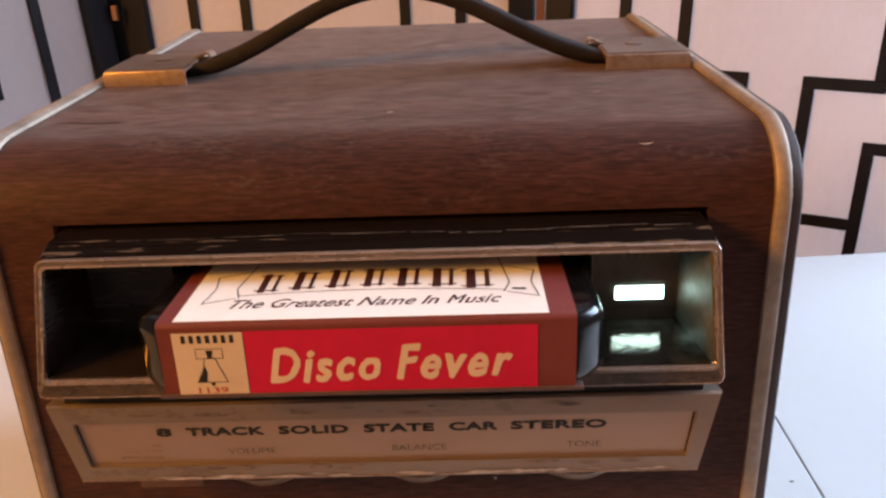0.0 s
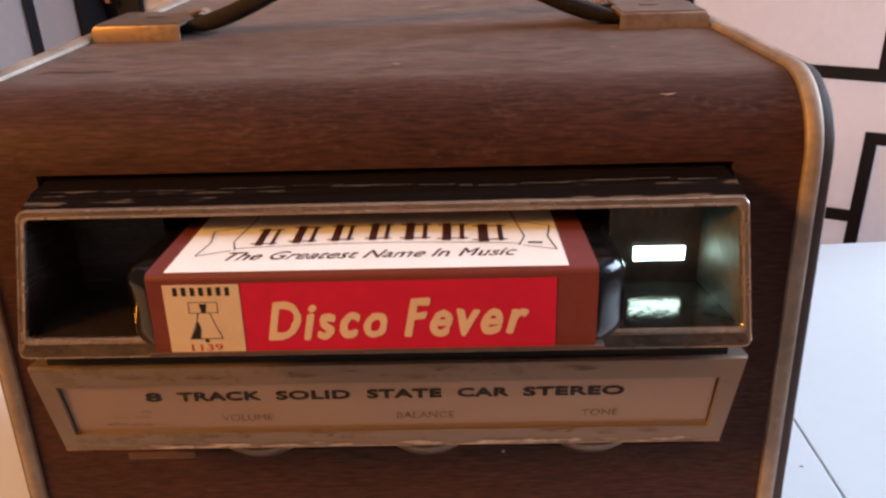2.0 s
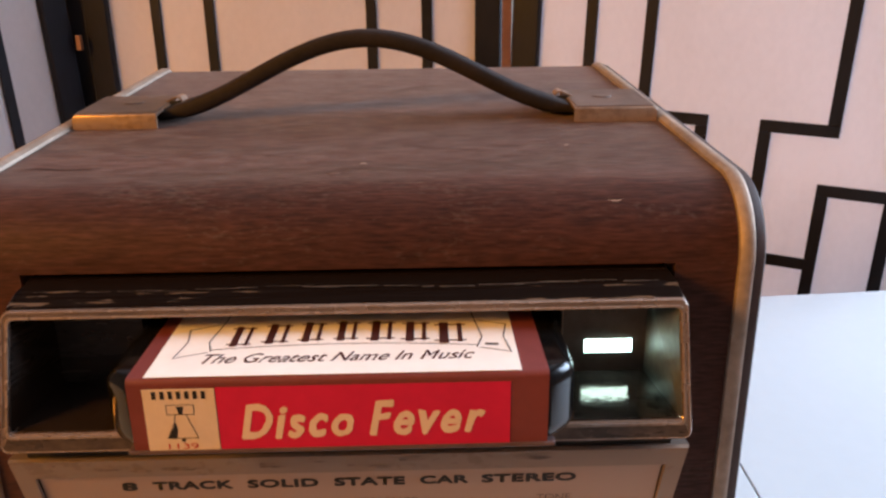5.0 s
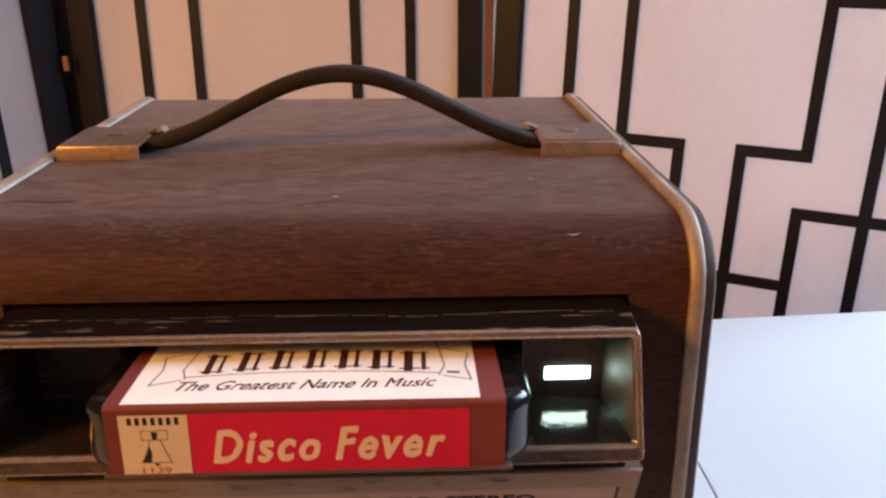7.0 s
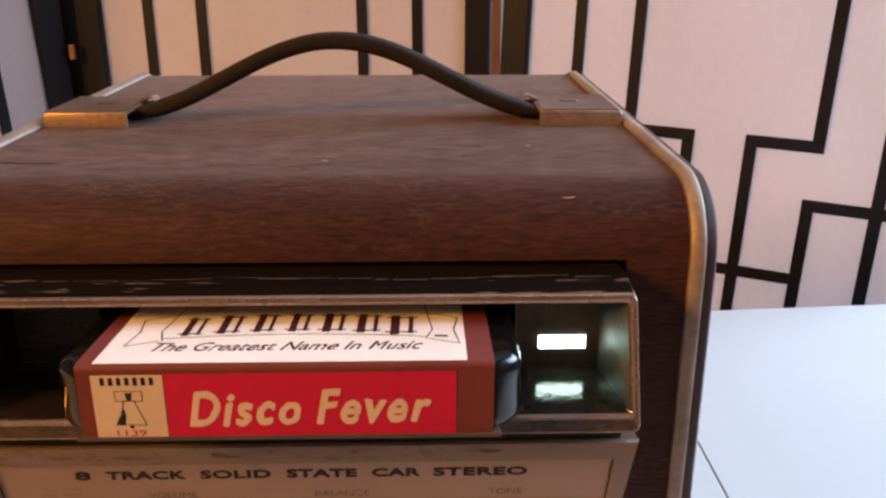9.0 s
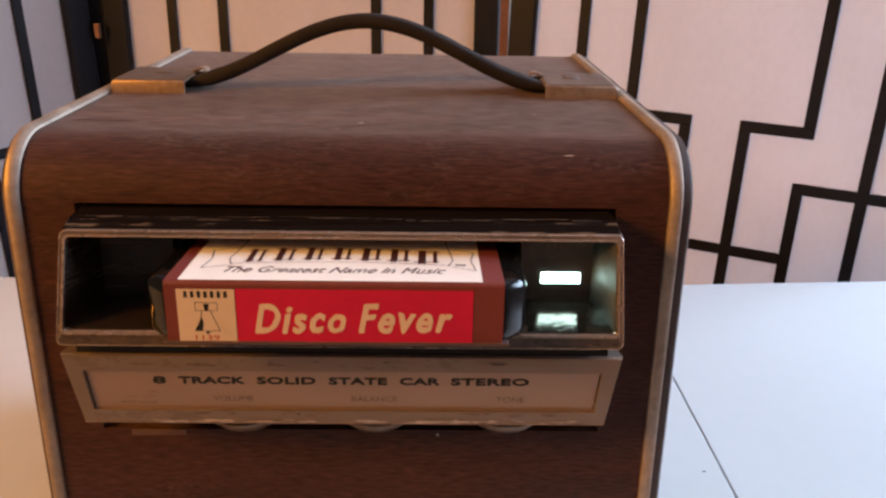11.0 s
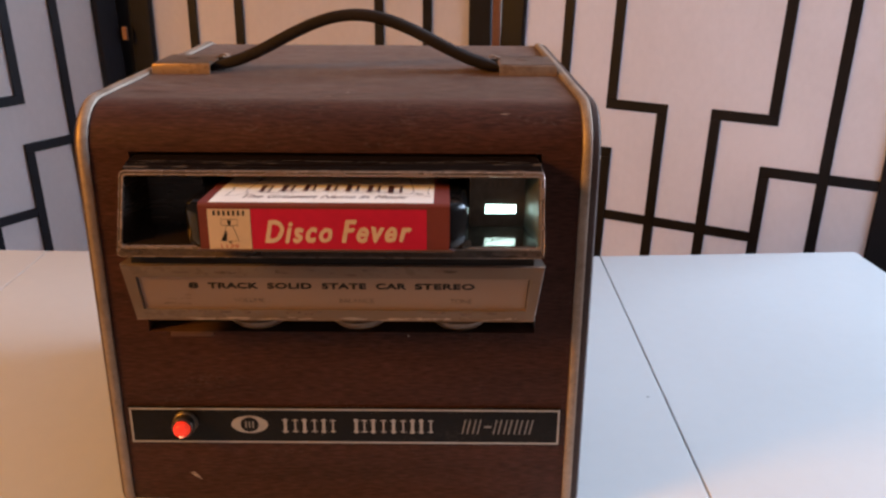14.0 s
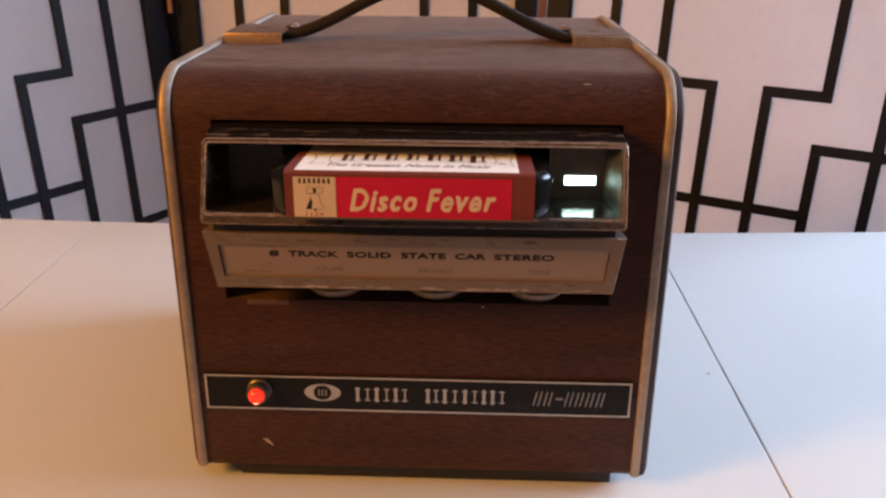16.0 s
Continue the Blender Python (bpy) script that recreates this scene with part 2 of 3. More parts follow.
def writing(name, text, origin, right, up, width, height, material, parent, label="", uneven=0.0, heavy=0.0, **kw):
    bm = letters(text, **kw)
    if uneven:
        for v in bm.verts:
            n = noise.noise_vector(Vector((v.co.x * 9, v.co.y * 3, 0.3)))
            w = noise.noise_vector(Vector((v.co.x * 40, v.co.y * 12, 7.3)))
            v.co.x += uneven * (0.22 * n.x + 0.10 * w.x)
            v.co.y += uneven * (n.y + 0.5 * w.y)
    bm = moved(bm, Matrix.Diagonal((width, height, 1, 1)))
    if heavy:
        once = bm.copy()
        for i, (dx, dy) in enumerate(((1, 0), (-1, 0), (0, 1), (0, -1), (0.7, 0.7), (-0.7, 0.7), (0.7, -0.7), (-0.7, -0.7))):
            join(bm, moved(once.copy(), Matrix.Translation((dx * heavy, dy * heavy, -0.00001 * (i + 1)))))
        once.free()
    bm = moved(bm, plane_pose(origin, right, up))
    return part(name, bm, material, parent, label)


def stroke(pts, width, m, closed=False, bm=None):
    """A thin printed line through flat points, as a ribbon."""
    b = bmesh.new()
    pts = [Vector((*p, 0)) for p in pts]
    if not closed:
        pts[0] -= (pts[1] - pts[0]).normalized() * width / 2
        pts[-1] += (pts[-1] - pts[-2]).normalized() * width / 2
    n, rows = len(pts), []
    for i, p in enumerate(pts):
        before = pts[i - 1] if i or closed else None
        after = pts[(i + 1) % n] if i < n - 1 or closed else None
        d0 = (p - before).normalized() if before else (after - p).normalized()
        d1 = (after - p).normalized() if after else d0
        side = Vector((-d0.y - d1.y, d0.x + d1.x, 0)).normalized()
        side *= width / 2 / max(0.45, side.dot(Vector((-d0.y, d0.x, 0))))
        rows.append((b.verts.new(p + side), b.verts.new(p - side)))
    for i in range(n if closed else n - 1):
        (p0, p1), (q0, q1) = rows[i], rows[(i + 1) % n]
        b.faces.new((p0, p1, q1, q0))
    return join(bm, moved(b, m))


def blot(pts, m, bm=None):
    b = bmesh.new()
    b.faces.new([b.verts.new((*p, 0)) for p in pts])
    return join(bm, moved(b, m))


# ---- room ----
Z0, ZC = -0.74, 1.72
X0, X1, Y0, Y1 = -2.0, 1.9, -1.9, 1.5
S = dict(kind="structure")
tagged(part("floor", box(X0 - 0.1, X1 + 0.1, Y0 - 0.1, Y1 + 0.1, Z0 - 0.1, Z0), FLOOR), "brown wooden floor of the room", "floor", **S)
tagged(part("ceiling", box(X0 - 0.1, X1 + 0.1, Y0 - 0.1, Y1 + 0.1, ZC, ZC + 0.1), CEIL), "plain off-white painted ceiling", "ceiling", **S)
tagged(part("wall_north", box(X0, X1, Y1, Y1 + 0.1, Z0, ZC), WALL), "plain warm white wall behind the screen", "wall", **S)
tagged(part("wall_south", box(X0, X1, Y0 - 0.1, Y0, Z0, ZC), WALL), "plain warm white wall", "wall", **S)
tagged(part("wall_west", box(X0 - 0.1, X0, Y0 - 0.1, Y1 + 0.1, Z0, ZC), WALL), "plain warm white wall", "wall", **S)
WY0, WY1, WZ0, WZ1 = -0.16, 1.28, 0.32, 1.16
wb = box(X1, X1 + 0.1, Y0 - 0.1, WY0, Z0, ZC)
box(X1, X1 + 0.1, WY1, Y1 + 0.1, Z0, ZC, bm=wb)
box(X1, X1 + 0.1, WY0, WY1, Z0, WZ0, bm=wb)
box(X1, X1 + 0.1, WY0, WY1, WZ1, ZC, bm=wb)
tagged(part("wall_east", wb, WALL), "plain warm white wall with a window opening", "wall", **S)

# ---- folding screen ----
screen = thing("folding_screen", "three-panel folding screen with black lattice and white paper", "folding screen", at=(-0.1165, 0.652, Z0))
ZB, ZT = Z0, 1.04


def panel(centre, angle, half, strips, levels, post=0.034, lean_by=0.0):
    """One leaf: stiles, rails, paper, and the lattice in front of the paper. strips: the six uprights' places along the leaf."""
    m = Matrix.Translation((centre[0], centre[1], 0)) @ Matrix.Rotation(radians(angle), 4, "Z")
    m = m @ Matrix.Translation((0, 0, 0.08)) @ Matrix.Rotation(radians(lean_by), 4, "Y") @ Matrix.Translation((0, 0, -0.08))
    za, zb, zc, zu = levels

    def bar(x0, x1, z0, z1, name="lattice_bar", y0=0.0005, y1=0.004, bev=0.0006):
        part(name, moved(box(x0, x1, y0, y1, z0, z1, bev, seg=1), m), LACQUER, screen)

    bar(-half - post, -half, ZB, ZT, "stile", -0.004, 0.010, 0.0015)
    bar(half, half + post, ZB, ZT, "stile", -0.004, 0.010, 0.0015)
    bar(-half, half, ZB, ZB + 0.06, "rail", -0.003, 0.009, 0.0015)
    bar(-half, half, ZT - 0.04, ZT, "rail", -0.003, 0.009, 0.0015)
    part("paper", moved(box(-half, half, 0.0045, 0.0055, ZB + 0.06, ZT - 0.04), m), PAPER, screen, "matt white paper sheet")
    w = 0.0055
    k = strips
    lo, hi = ZB + 0.06, ZT - 0.04

    def up(i, z0, z1, y=0.0):
        bar(k[i] - w, k[i] + w, z0, z1, y0=0.0005 + y)

    def across(xa, xb, z, y=0.0004):
        bar(xa, xb, z - w, z + w, y0=0.0005 + y)

    up(0, lo, hi)
    up(5, lo, hi)
    up(1, za + w, hi)
    up(4, za + w, hi)
    up(2, lo, za - w)
    up(3, lo, za - w)
    up(1, lo, zb - w)
    up(4, lo, zb - w)
    across(k[1] - w, k[2] + w, za)
    across(k[3] - w, k[4] + w, za)
    across(-half, k[1] + w, zb)
    across(k[4] - w, half, zb)
    across(k[1] + w, k[4] - w, zc)
    across(k[4] + w, half, zu)
    across(k[5] + w, half, zb - 0.1470)


def even(a):
    return [(i - 2.5) * a for i in range(6)]


panel((0.3080, 0.5556), -25.9, 0.1950, even(0.0573), (0.1054, 0.0504, -0.0232, 0.2430), 0.028, lean_by=1.86)
panel((-0.1249, 0.6983), -8.6, 0.2000, [-0.1463, -0.0859, -0.0290, 0.0290, 0.0907, 0.1495], (-0.05, -0.11, -0.18, 0.30), 0.027)
panel((-0.4800, 0.5412), 58.3, 0.1910, [-0.1417, -0.0850, -0.0283, 0.0202, 0.0777, 0.1384], (0.1040, 0.0472, -0.0296, 0.2420), 0.030, lean_by=-2.25)
for hx, hy, heights in ((-0.354, 0.716, (0.174, -0.5, 0.9)), (0.1035, 0.648, (-0.5, 0.9))):
    for hz in heights:
        part("hinge", box(hx - 0.003, hx + 0.003, hy - 0.002, hy + 0.004, hz - 0.008, hz + 0.008, 0.001), HINGE, screen, "small brass hinge")

part("hinge_strip", box(0.0995, 0.1085, 0.6530, 0.6550, ZB, ZT), HINGE_WOOD, screen, "brown strip between the leaves")
part("hinge_strip", box(-0.3720, -0.3440, 0.7380, 0.7400, ZB, ZT), LACQUER, screen, "dark strip between the leaves")

# ---- table ----
table = thing("table", "white laminate leaf table with fine seams", "table", at=(0, 0, Z0))
TY0, TY1 = -0.10, 0.384


def leaf(pts):
    top, low = [(x, y, 0.0) for x, y in pts], [(x, y, -0.024) for x, y in pts]
    bm = loft([low, top], True, True)
    bmesh.ops.bevel(bm, geom=[e for e in bm.edges if abs(e.verts[0].co.z) < 1e-6 and abs(e.verts[1].co.z) < 1e-6], offset=0.0005, segments=2, profile=0.5, affect="EDGES")
    part("table_leaf", bm, LAMINATE, table)


g = 0.0004


def seam_r(y):
    return 0.1752 + 0.0330 * y


def seam_l(y):
    return -0.2905 - 0.0820 * y


corner = [(0.4305 - 0.005 * (1 - math.sin(radians(a))), TY1 + 0.0130 - 0.005 * (1 - math.cos(radians(a)))) for a in (90, 60, 30, 0)]
leaf([(seam_r(TY0) + g, TY0), (0.4270, TY0), *corner, (seam_r(TY1) + g, TY1 - 0.004)])
leaf([(seam_l(TY0) + g, TY0), (seam_r(TY0) - g, TY0), (seam_r(TY1) - g, TY1 - 0.004), (seam_l(TY1) + g, TY1 + 0.002)])
leaf([(-0.80, TY0), (seam_l(TY0) - g, TY0), (seam_l(TY1) - g, TY1 + 0.002), (-0.80, TY1 + 0.020)])
part("table_frame", box(-0.72, 0.38, -0.05, 0.36, -0.09, -0.0242), SEAM, table, "dark table frame under the leaves")
for lx in (-0.70, 0.34):
    for ly in (-0.05, 0.32):
        part("table_leg", box(lx, lx + 0.04, ly, ly + 0.04, Z0, -0.09, 0.004), LAMINATE, table)

part("speck", blot([(0.169 + 0.0011 * math.cos(a), 0.116 + 0.0007 * math.sin(a)) for a in (0, 1, 2, 3, 4, 5)], plane_pose((0, 0, 0.0002), (1, 0, 0), (0, 1, 0))), SEAM, table, "tiny dark speck")

# ---- tape player ----
player = thing("tape_player", "portable tape player in walnut-grain cabinet with strap handle", "tape player")
SLOPE = 0.049
DEPTH, XW, XT, XS = 0.205, 0.0998, 0.1038, 0.1068
R = 0.0205


def top_z(y):
    return 0.1919 + SLOPE * y


def profile(grow=0.0, z_low=0.0070):
    """The wrap's outline in (y, z), from the front's foot over the rounded edge to the back's foot."""
    slope = math.atan(SLOPE)
    r = R + grow
    cy, cz = R, top_z(R) - R / math.cos(slope)
    pts = [(0.0045, z_low - 0.2 * grow), (0.0012 - grow, z_low + 0.0012 - 0.5 * grow), (-grow, z_low + 0.0045)]
    n = 12
    for i in range(n + 1):
        a = radians(180) - i / n * (radians(90) - slope)
        pts.append((cy + r * math.cos(a), cz + r * math.sin(a)))
    rb = 0.010 + grow
    by, bz = DEPTH - 0.010, top_z(DEPTH - 0.010) - 0.010 / math.cos(slope)
    for i in range(7):
        a = radians(90) + slope - i / 6 * (radians(90) + slope)
        pts.append((by + rb * math.cos(a), bz + rb * math.sin(a)))
    pts += [(DEPTH + grow, z_low + 0.0045), (DEPTH - 0.0045, z_low - grow)]
    return pts


CX, CZ0, CZ1 = 0.0838, 0.0946, 0.1737


def wrap():
    """The veneered wrap with the opening for the deck."""
    bm = bmesh.new()
    pts = profile()
    path = pts[:3] + [(0.0, CZ0), (0.00004, CZ1)] + pts[4:]
    xs = [-XW, -CX, CX, XW]
    rows = [[bm.verts.new((x, y, z)) for x in xs] for y, z in path]
    for i in range(len(rows) - 1):
        for j in range(3):
            if i == 3 and j == 1:
                continue
            bm.faces.new((rows[i][j], rows[i][j + 1], rows[i + 1][j + 1], rows[i + 1][j]))
    bm.faces.new([rows[0][j] for j in range(4)] + [rows[-1][j] for j in (3, 2, 1, 0)])
    rim = [rows[3][1], rows[3][2], rows[4][2], rows[4][1]]
    deep = [bm.verts.new(v.co + Vector((0, 0.010, 0))) for v in rim]
    for i in range(4):
        bm.faces.new((rim[i], rim[(i + 1) % 4], deep[(i + 1) % 4], deep[i]))
    return bm


part("cabinet", wrap(), WALNUT, player, "walnut-grain vinyl cabinet, scuffed on top", True)
for s in (-1, 1):
    grow = [(XW, -0.0004), (XW + 0.0003, 0.0009), (XW + 0.0016, 0.0017), (XT - 0.0006, 0.0017), (XT, 0.0014), (XT + 0.0002, -0.0004)]
    part("trim_strip", loft([[(s * x, y, z) for y, z in profile(gr)] for x, gr in grow], True, True), TRIM, player, "gold-toned metal edge strip", True)
    xo = XS + 0.0008 * s
    sd = [(XT - 0.0012, 0.0011), (XT + 0.0004, 0.0010), (xo - 0.0010, 0.0002), (xo, -0.0014)]
    part("side_panel", loft([[(s * x, y, z) for y, z in profile(gr)] for x, gr in sd], True, True), SIDE, player, "dark brown side panel", True)
    for fy in (0.020, 0.178):
        part("foot", lathe([(0.0, 0.0), (0.0075, 0.0), (0.009, 0.0012), (0.009, 0.0088), (0.0, 0.0088)], Matrix.Translation((s * 0.078, fy, 0))), BLACK, player, "black rubber foot", True)
# board reaches forward and right so its dark front paints the contact shadow
part("base", box(-0.0860, 0.0920, 0.0040, 0.19, 0.0006, 0.0080, 0.001), INNER, player, "dark underside board that also stands in for the contact shadow")

# casing behind the opening
cs = bmesh.new()
for b in ((-0.0836, 0.0836, 0.010, 0.095, 0.0926, 0.0946), (-0.0836, 0.0836, 0.010, 0.095, 0.1737, 0.1757), (-0.0858, -0.0838, 0.010, 0.095, 0.0926, 0.1757), (0.0838, 0.0858, 0.010, 0.095, 0.0926, 0.1757), (-0.0858, 0.0858, 0.095, 0.097, 0.0926, 0.1757)):
    box(*b, bm=cs)
part("deck_casing", cs, INNER, player)

# paler brown strip along the left part of the opening's lower edge
part("cutout_edge", box(-0.0745, -0.0560, -0.0003, 0.0030, 0.0922, 0.0945, 0.0003), CUT_EDGE, player, "paler brown edge of the opening")

# upper bezel round the cartridge slot
BT, BB = (-0.0120, 0.1700), (-0.0245, 0.1365)


def lean(z):
    return BT[0] + (BT[1] - z) * (BB[0] - BT[0]) / (BT[1] - BB[1])


def ring(x0, x1, z0, z1, r, y=None, off=0.0):
    return [(x, lean(z) + off if y is None else y, z) for x, z in rounded(x0, x1, z0, z1, r)]


bezel = part("bezel", loft([
    ring(-0.0828, 0.0828, 0.1372, 0.1722, 0.0016, 0.006),
    ring(-0.0834, 0.0834, 0.1370, 0.1712, 0.0016, -0.002),
    ring(-0.0836, 0.0836, 0.1370, 0.1690, 0.0020, off=0.0008),
    ring(-0.0832, 0.0832, 0.1374, 0.1686, 0.0018),
    ring(-0.0819, 0.0819, 0.1406, 0.1672, 0.0014),
    ring(-0.0815, 0.0815, 0.1412, 0.1668, 0.0012, off=0.0006),
    ring(-0.0806, 0.0806, 0.1415, 0.1666, 0.0010, 0.0002),
]), CHROME, player, "worn chrome bezel with pitted edges", True)
part("lip_top", loft([[(x, y, z + d) for x, y, z in ((-0.0815, 0.005, 0.1727), (0.0815, 0.005, 0.1727), (0.0815, -0.0008, 0.1725), (0.0824, -0.0060, 0.1713), (0.0826, -0.0114, 0.1691), (-0.0826, -0.0114, 0.1691), (-0.0824, -0.0060, 0.1713), (-0.0815, -0.0008, 0.1725))] for d in (-0.0012, 0.0)], True, True), GLOSS, bezel, "black glossy top with worn patches")
# left floor piece, cheek and back use the shade-darkened brown, right ones bare metal
for xa, xb, rise in ((-0.0804, -0.0549, 0.0015), (-0.0549, 0.0549, 0.0), (0.0549, 0.0804, 0.0015)):
    part("recess_floor", loft([[(x, -0.0215, 0.1410), (x, -0.0215, 0.1415 + (0.0 if rise else 0.0021)), (x, 0.0004, 0.1415 + (rise or 0.0021)), (x, 0.0004, 0.1410)] for x in (xa, xb)], True, True), SHADED_RECESS if xa < -0.06 else MIRROR, bezel, "shiny chrome slot floor")
for sg in (-1, 1):
    ck = [(0.0812, -0.0222, 0.1412), (0.0774, 0.0004, 0.1412), (0.0774, 0.0004, 0.1667), (0.0812, -0.0126, 0.1667)]
    part("recess_cheek", loft([[(sg * (x + d), y, z) for x, y, z in ck] for d in (0.0, 0.0004)], True, True), CHEEK if sg > 0 else SHADED_RECESS, bezel)
part("recess_back", box(0.0548, 0.0776, 0.0004, 0.0015, 0.1415, 0.1668), DULL, bezel, "dull metal plate with a lit window")
part("recess_back", box(-0.0776, -0.0548, 0.0004, 0.0015, 0.1415, 0.1668), SHADED_RECESS, bezel)
for (xa, za, zb), (xc, zc, zd), r in (((0.0824, 0.1401, 0.1676), (0.0818, 0.1407, 0.1671), 0.0014), ((0.0835, 0.1371, 0.1689), (0.0832, 0.1374, 0.1686), 0.0019)):
    part("bezel_edge", loft([ring(-xa, xa, za, zb, r, off=-0.00002), ring(-xa + 0.0001, xa - 0.0001, za + 0.0001, zb - 0.0001, r, off=-0.00016), ring(-xc, xc, zc, zd, r, off=-0.00016), ring(-xc + 0.0001, xc - 0.0001, zc + 0.0001, zd - 0.0001, r, off=0.0001)]), EDGE, bezel, "bright worn metal edge line", True)
part("lower_rail", loft([[(x, lean(z) + d, z) for x, z in ((-0.0831, 0.1376), (0.0831, 0.1376), (0.0819, 0.1404), (-0.0819, 0.1404))] for d in (-0.00002, -0.00012)], True, True), RAIL, bezel, "browned lower rail")
part("slot_edge", box(0.0546, 0.0549, -0.0016, 0.0014, 0.1415, 0.1668), TRIM, bezel)
part("indicator", box(0.0612, 0.0738, -0.0001, 0.0008, 0.1487, 0.1523, 0.0001), GLOW, bezel, "glowing white indicator window")

# rubbed-through spots along the black lip, and the stamped line on the back plate
rnd = random.Random(8)
LP = plane_pose((0, -0.0060, 0.1713 + 0.00008), (1, 0, 0), (0, -0.0054, -0.0022))
RUB = mat("rubbed_metal", (0.13, 0.092, 0.066), 0.35, 0.5, 0.35, (300, 600, 600))
cx = -0.078
while cx < 0.076:
    w, d = rnd.uniform(0.003, 0.012), 0.0004 * math.sin(cx * 90) + rnd.uniform(-0.0003, 0.0003)
    th = rnd.uniform(0.00005, 0.00022)
    top_side = [(cx + w * k / 4, d + th * rnd.uniform(0.3, 1.0)) for k in range(5)]
    low_side = [(cx + w * k / 4, d - th * rnd.uniform(0.3, 1.0)) for k in range(4, -1, -1)]
    part("rubbed_spot", blot(top_side + low_side, LP), RUB, bezel)
    cx += w * 0.8 + rnd.uniform(0.0, 0.004)
BP = plane_pose((0.0672, 0.00030, 0.1612), (1, 0, 0), (0, 0, 1))
for i in range(5):
    part("stamped_bar", stroke([(-0.0042 + i * 0.0021, -0.0009), (-0.0042 + i * 0.0021, 0.0009)], 0.0007, BP), KNOB, bezel)

part("groove", box(-0.0800, 0.0800, -0.0195, 0.0, 0.1322, 0.1369), INNER, bezel, "black gap under the slot")

# lower faceplate
FT, FB = (-0.0213, 0.1328), (-0.0180, 0.1088)


def fr(x_top, x_low, z0, z1, off=0.0, flat=None):
    def y(z):
        return flat if flat is not None else FT[0] + (FT[1] - z) * (FB[0] - FT[0]) / (FT[1] - FB[1]) + off
    return [(x_low, y(z0), z0), (x_top, y(z1), z1), (-x_top, y(z1), z1), (-x_low, y(z0), z0)]


face_frame = part("faceplate_frame", loft([
    fr(0.0825, 0.0800, 0.1082, 0.1322, flat=0.004),
    fr(0.0845, 0.0814, 0.1076, 0.1328, 0.0010),
    fr(0.0841, 0.0810, 0.1079, 0.1324),
    fr(0.0788, 0.0776, 0.1126, 0.1272),
    fr(0.0785, 0.0773, 0.1128, 0.1270, 0.0010),
], True), FRAME, player, "tarnished metal frame")
part("frame_edge", loft([fr(0.08105, 0.08105, 0.1077, 0.10835, -0.00002), fr(0.0810, 0.0810, 0.10775, 0.1083, -0.00014)], False, True), EDGE, face_frame, "bright chipped lower edge")
CHIP = mat("bare_bright_metal", (0.56, 0.46, 0.39), 0.36, 0.5, 0.3, (300, 300, 300), (900, 900, 900), 0.2)
SMEAR = mat("rubbed_print", (0.285, 0.200, 0.157), 0.5, 0.4, 0.3, (500, 500, 500))
GRIME = mat("dark_tarnish", (0.190, 0.135, 0.106), 0.5, 0.2, 0.4, (300, 300, 300))


def face_pose(x, z, off):
    """A pose on the control plate's slanted face; off is the depth behind the frame's front."""
    y = FT[0] + (FT[1] - z) * (FB[0] - FT[0]) / (FT[1] - FB[1]) + off
    return plane_pose((x, y, z), (1, 0, 0), (0, FT[0] - FB[0], FT[1] - FB[1]))


def ragged(rng, w, h, n=9):
    out = []
    for i in range(n):
        a, k = 2 * math.pi * i / n, rng.uniform(0.45, 1.0)
        out.append((w * k * math.cos(a), h * k * math.sin(a)))
    return out


chips = random.Random(21)
for i in range(46):
    x = chips.uniform(-0.060, 0.078)
    part("worn_chip", blot(ragged(chips, chips.uniform(0.0015, 0.0060), chips.uniform(0.0002, 0.00055)), face_pose(x, chips.uniform(0.1083, 0.1092), -0.00016 - 0.000004 * i)), CHIP, face_frame)
for i in range(30):
    edge = chips.random()
    x, z = (chips.uniform(-0.078, 0.078), chips.uniform(0.1284, 0.1318)) if edge < 0.6 else (chips.uniform(-0.076, 0.076), chips.uniform(0.1108, 0.1122))
    part("tarnish_spot", blot(ragged(chips, chips.uniform(0.0008, 0.0060), chips.uniform(0.0002, 0.0008)), face_pose(x, z, -0.00014 - 0.000003 * i)), GRIME, face_frame)
for sg in (-1, 1):
    part("plate_seam", stroke([(sg * 0.07745, -0.0062), (sg * 0.07835, 0.0064)], 0.0006, face_pose(0, 0.1198, 0.00070)), INNER, face_frame, "dark gap at the plate's end")
faceplate = part("faceplate", loft([fr(0.0786, 0.0774, 0.1127, 0.1271, 0.0020), fr(0.0786, 0.0774, 0.1127, 0.1271, 0.0009)], True, True), ALU, face_frame, "brushed metal control plate with worn print")
slant = Vector((0, FT[0] - FB[0], FT[1] - FB[1])).normalized()


def on_face(x, z):
    return (x, FT[0] + (FT[1] - z) * (FB[0] - FT[0]) / (FT[1] - FB[1]) + 0.0009 - 0.00012, z)


for word, x, w in (("8", -0.0582, 0.0037), ("TRACK", -0.0504, 0.0198), ("SOLID", -0.0266, 0.0176), ("STATE", -0.0047, 0.0176), ("CAR", 0.0170, 0.0120), ("STEREO", 0.0327, 0.0238)):
    writing("lettering", word, on_face(x, 0.12215), (1, 0, 0), slant, w, 0.0025, INK, face_frame, "black printed capitals", bold=0.012, spacing=1.06, heavy=0.00018)
for word, cx, w in (("VOLUME", -0.0345, 0.0125), ("BALANCE", 0.0090, 0.0140), ("TONE", 0.0512, 0.0088)):
    writing("lettering", word, on_face(cx - w / 2, 0.1158), (1, 0, 0), slant, w, 0.0020, FADED, face_frame, "faded grey capitals")
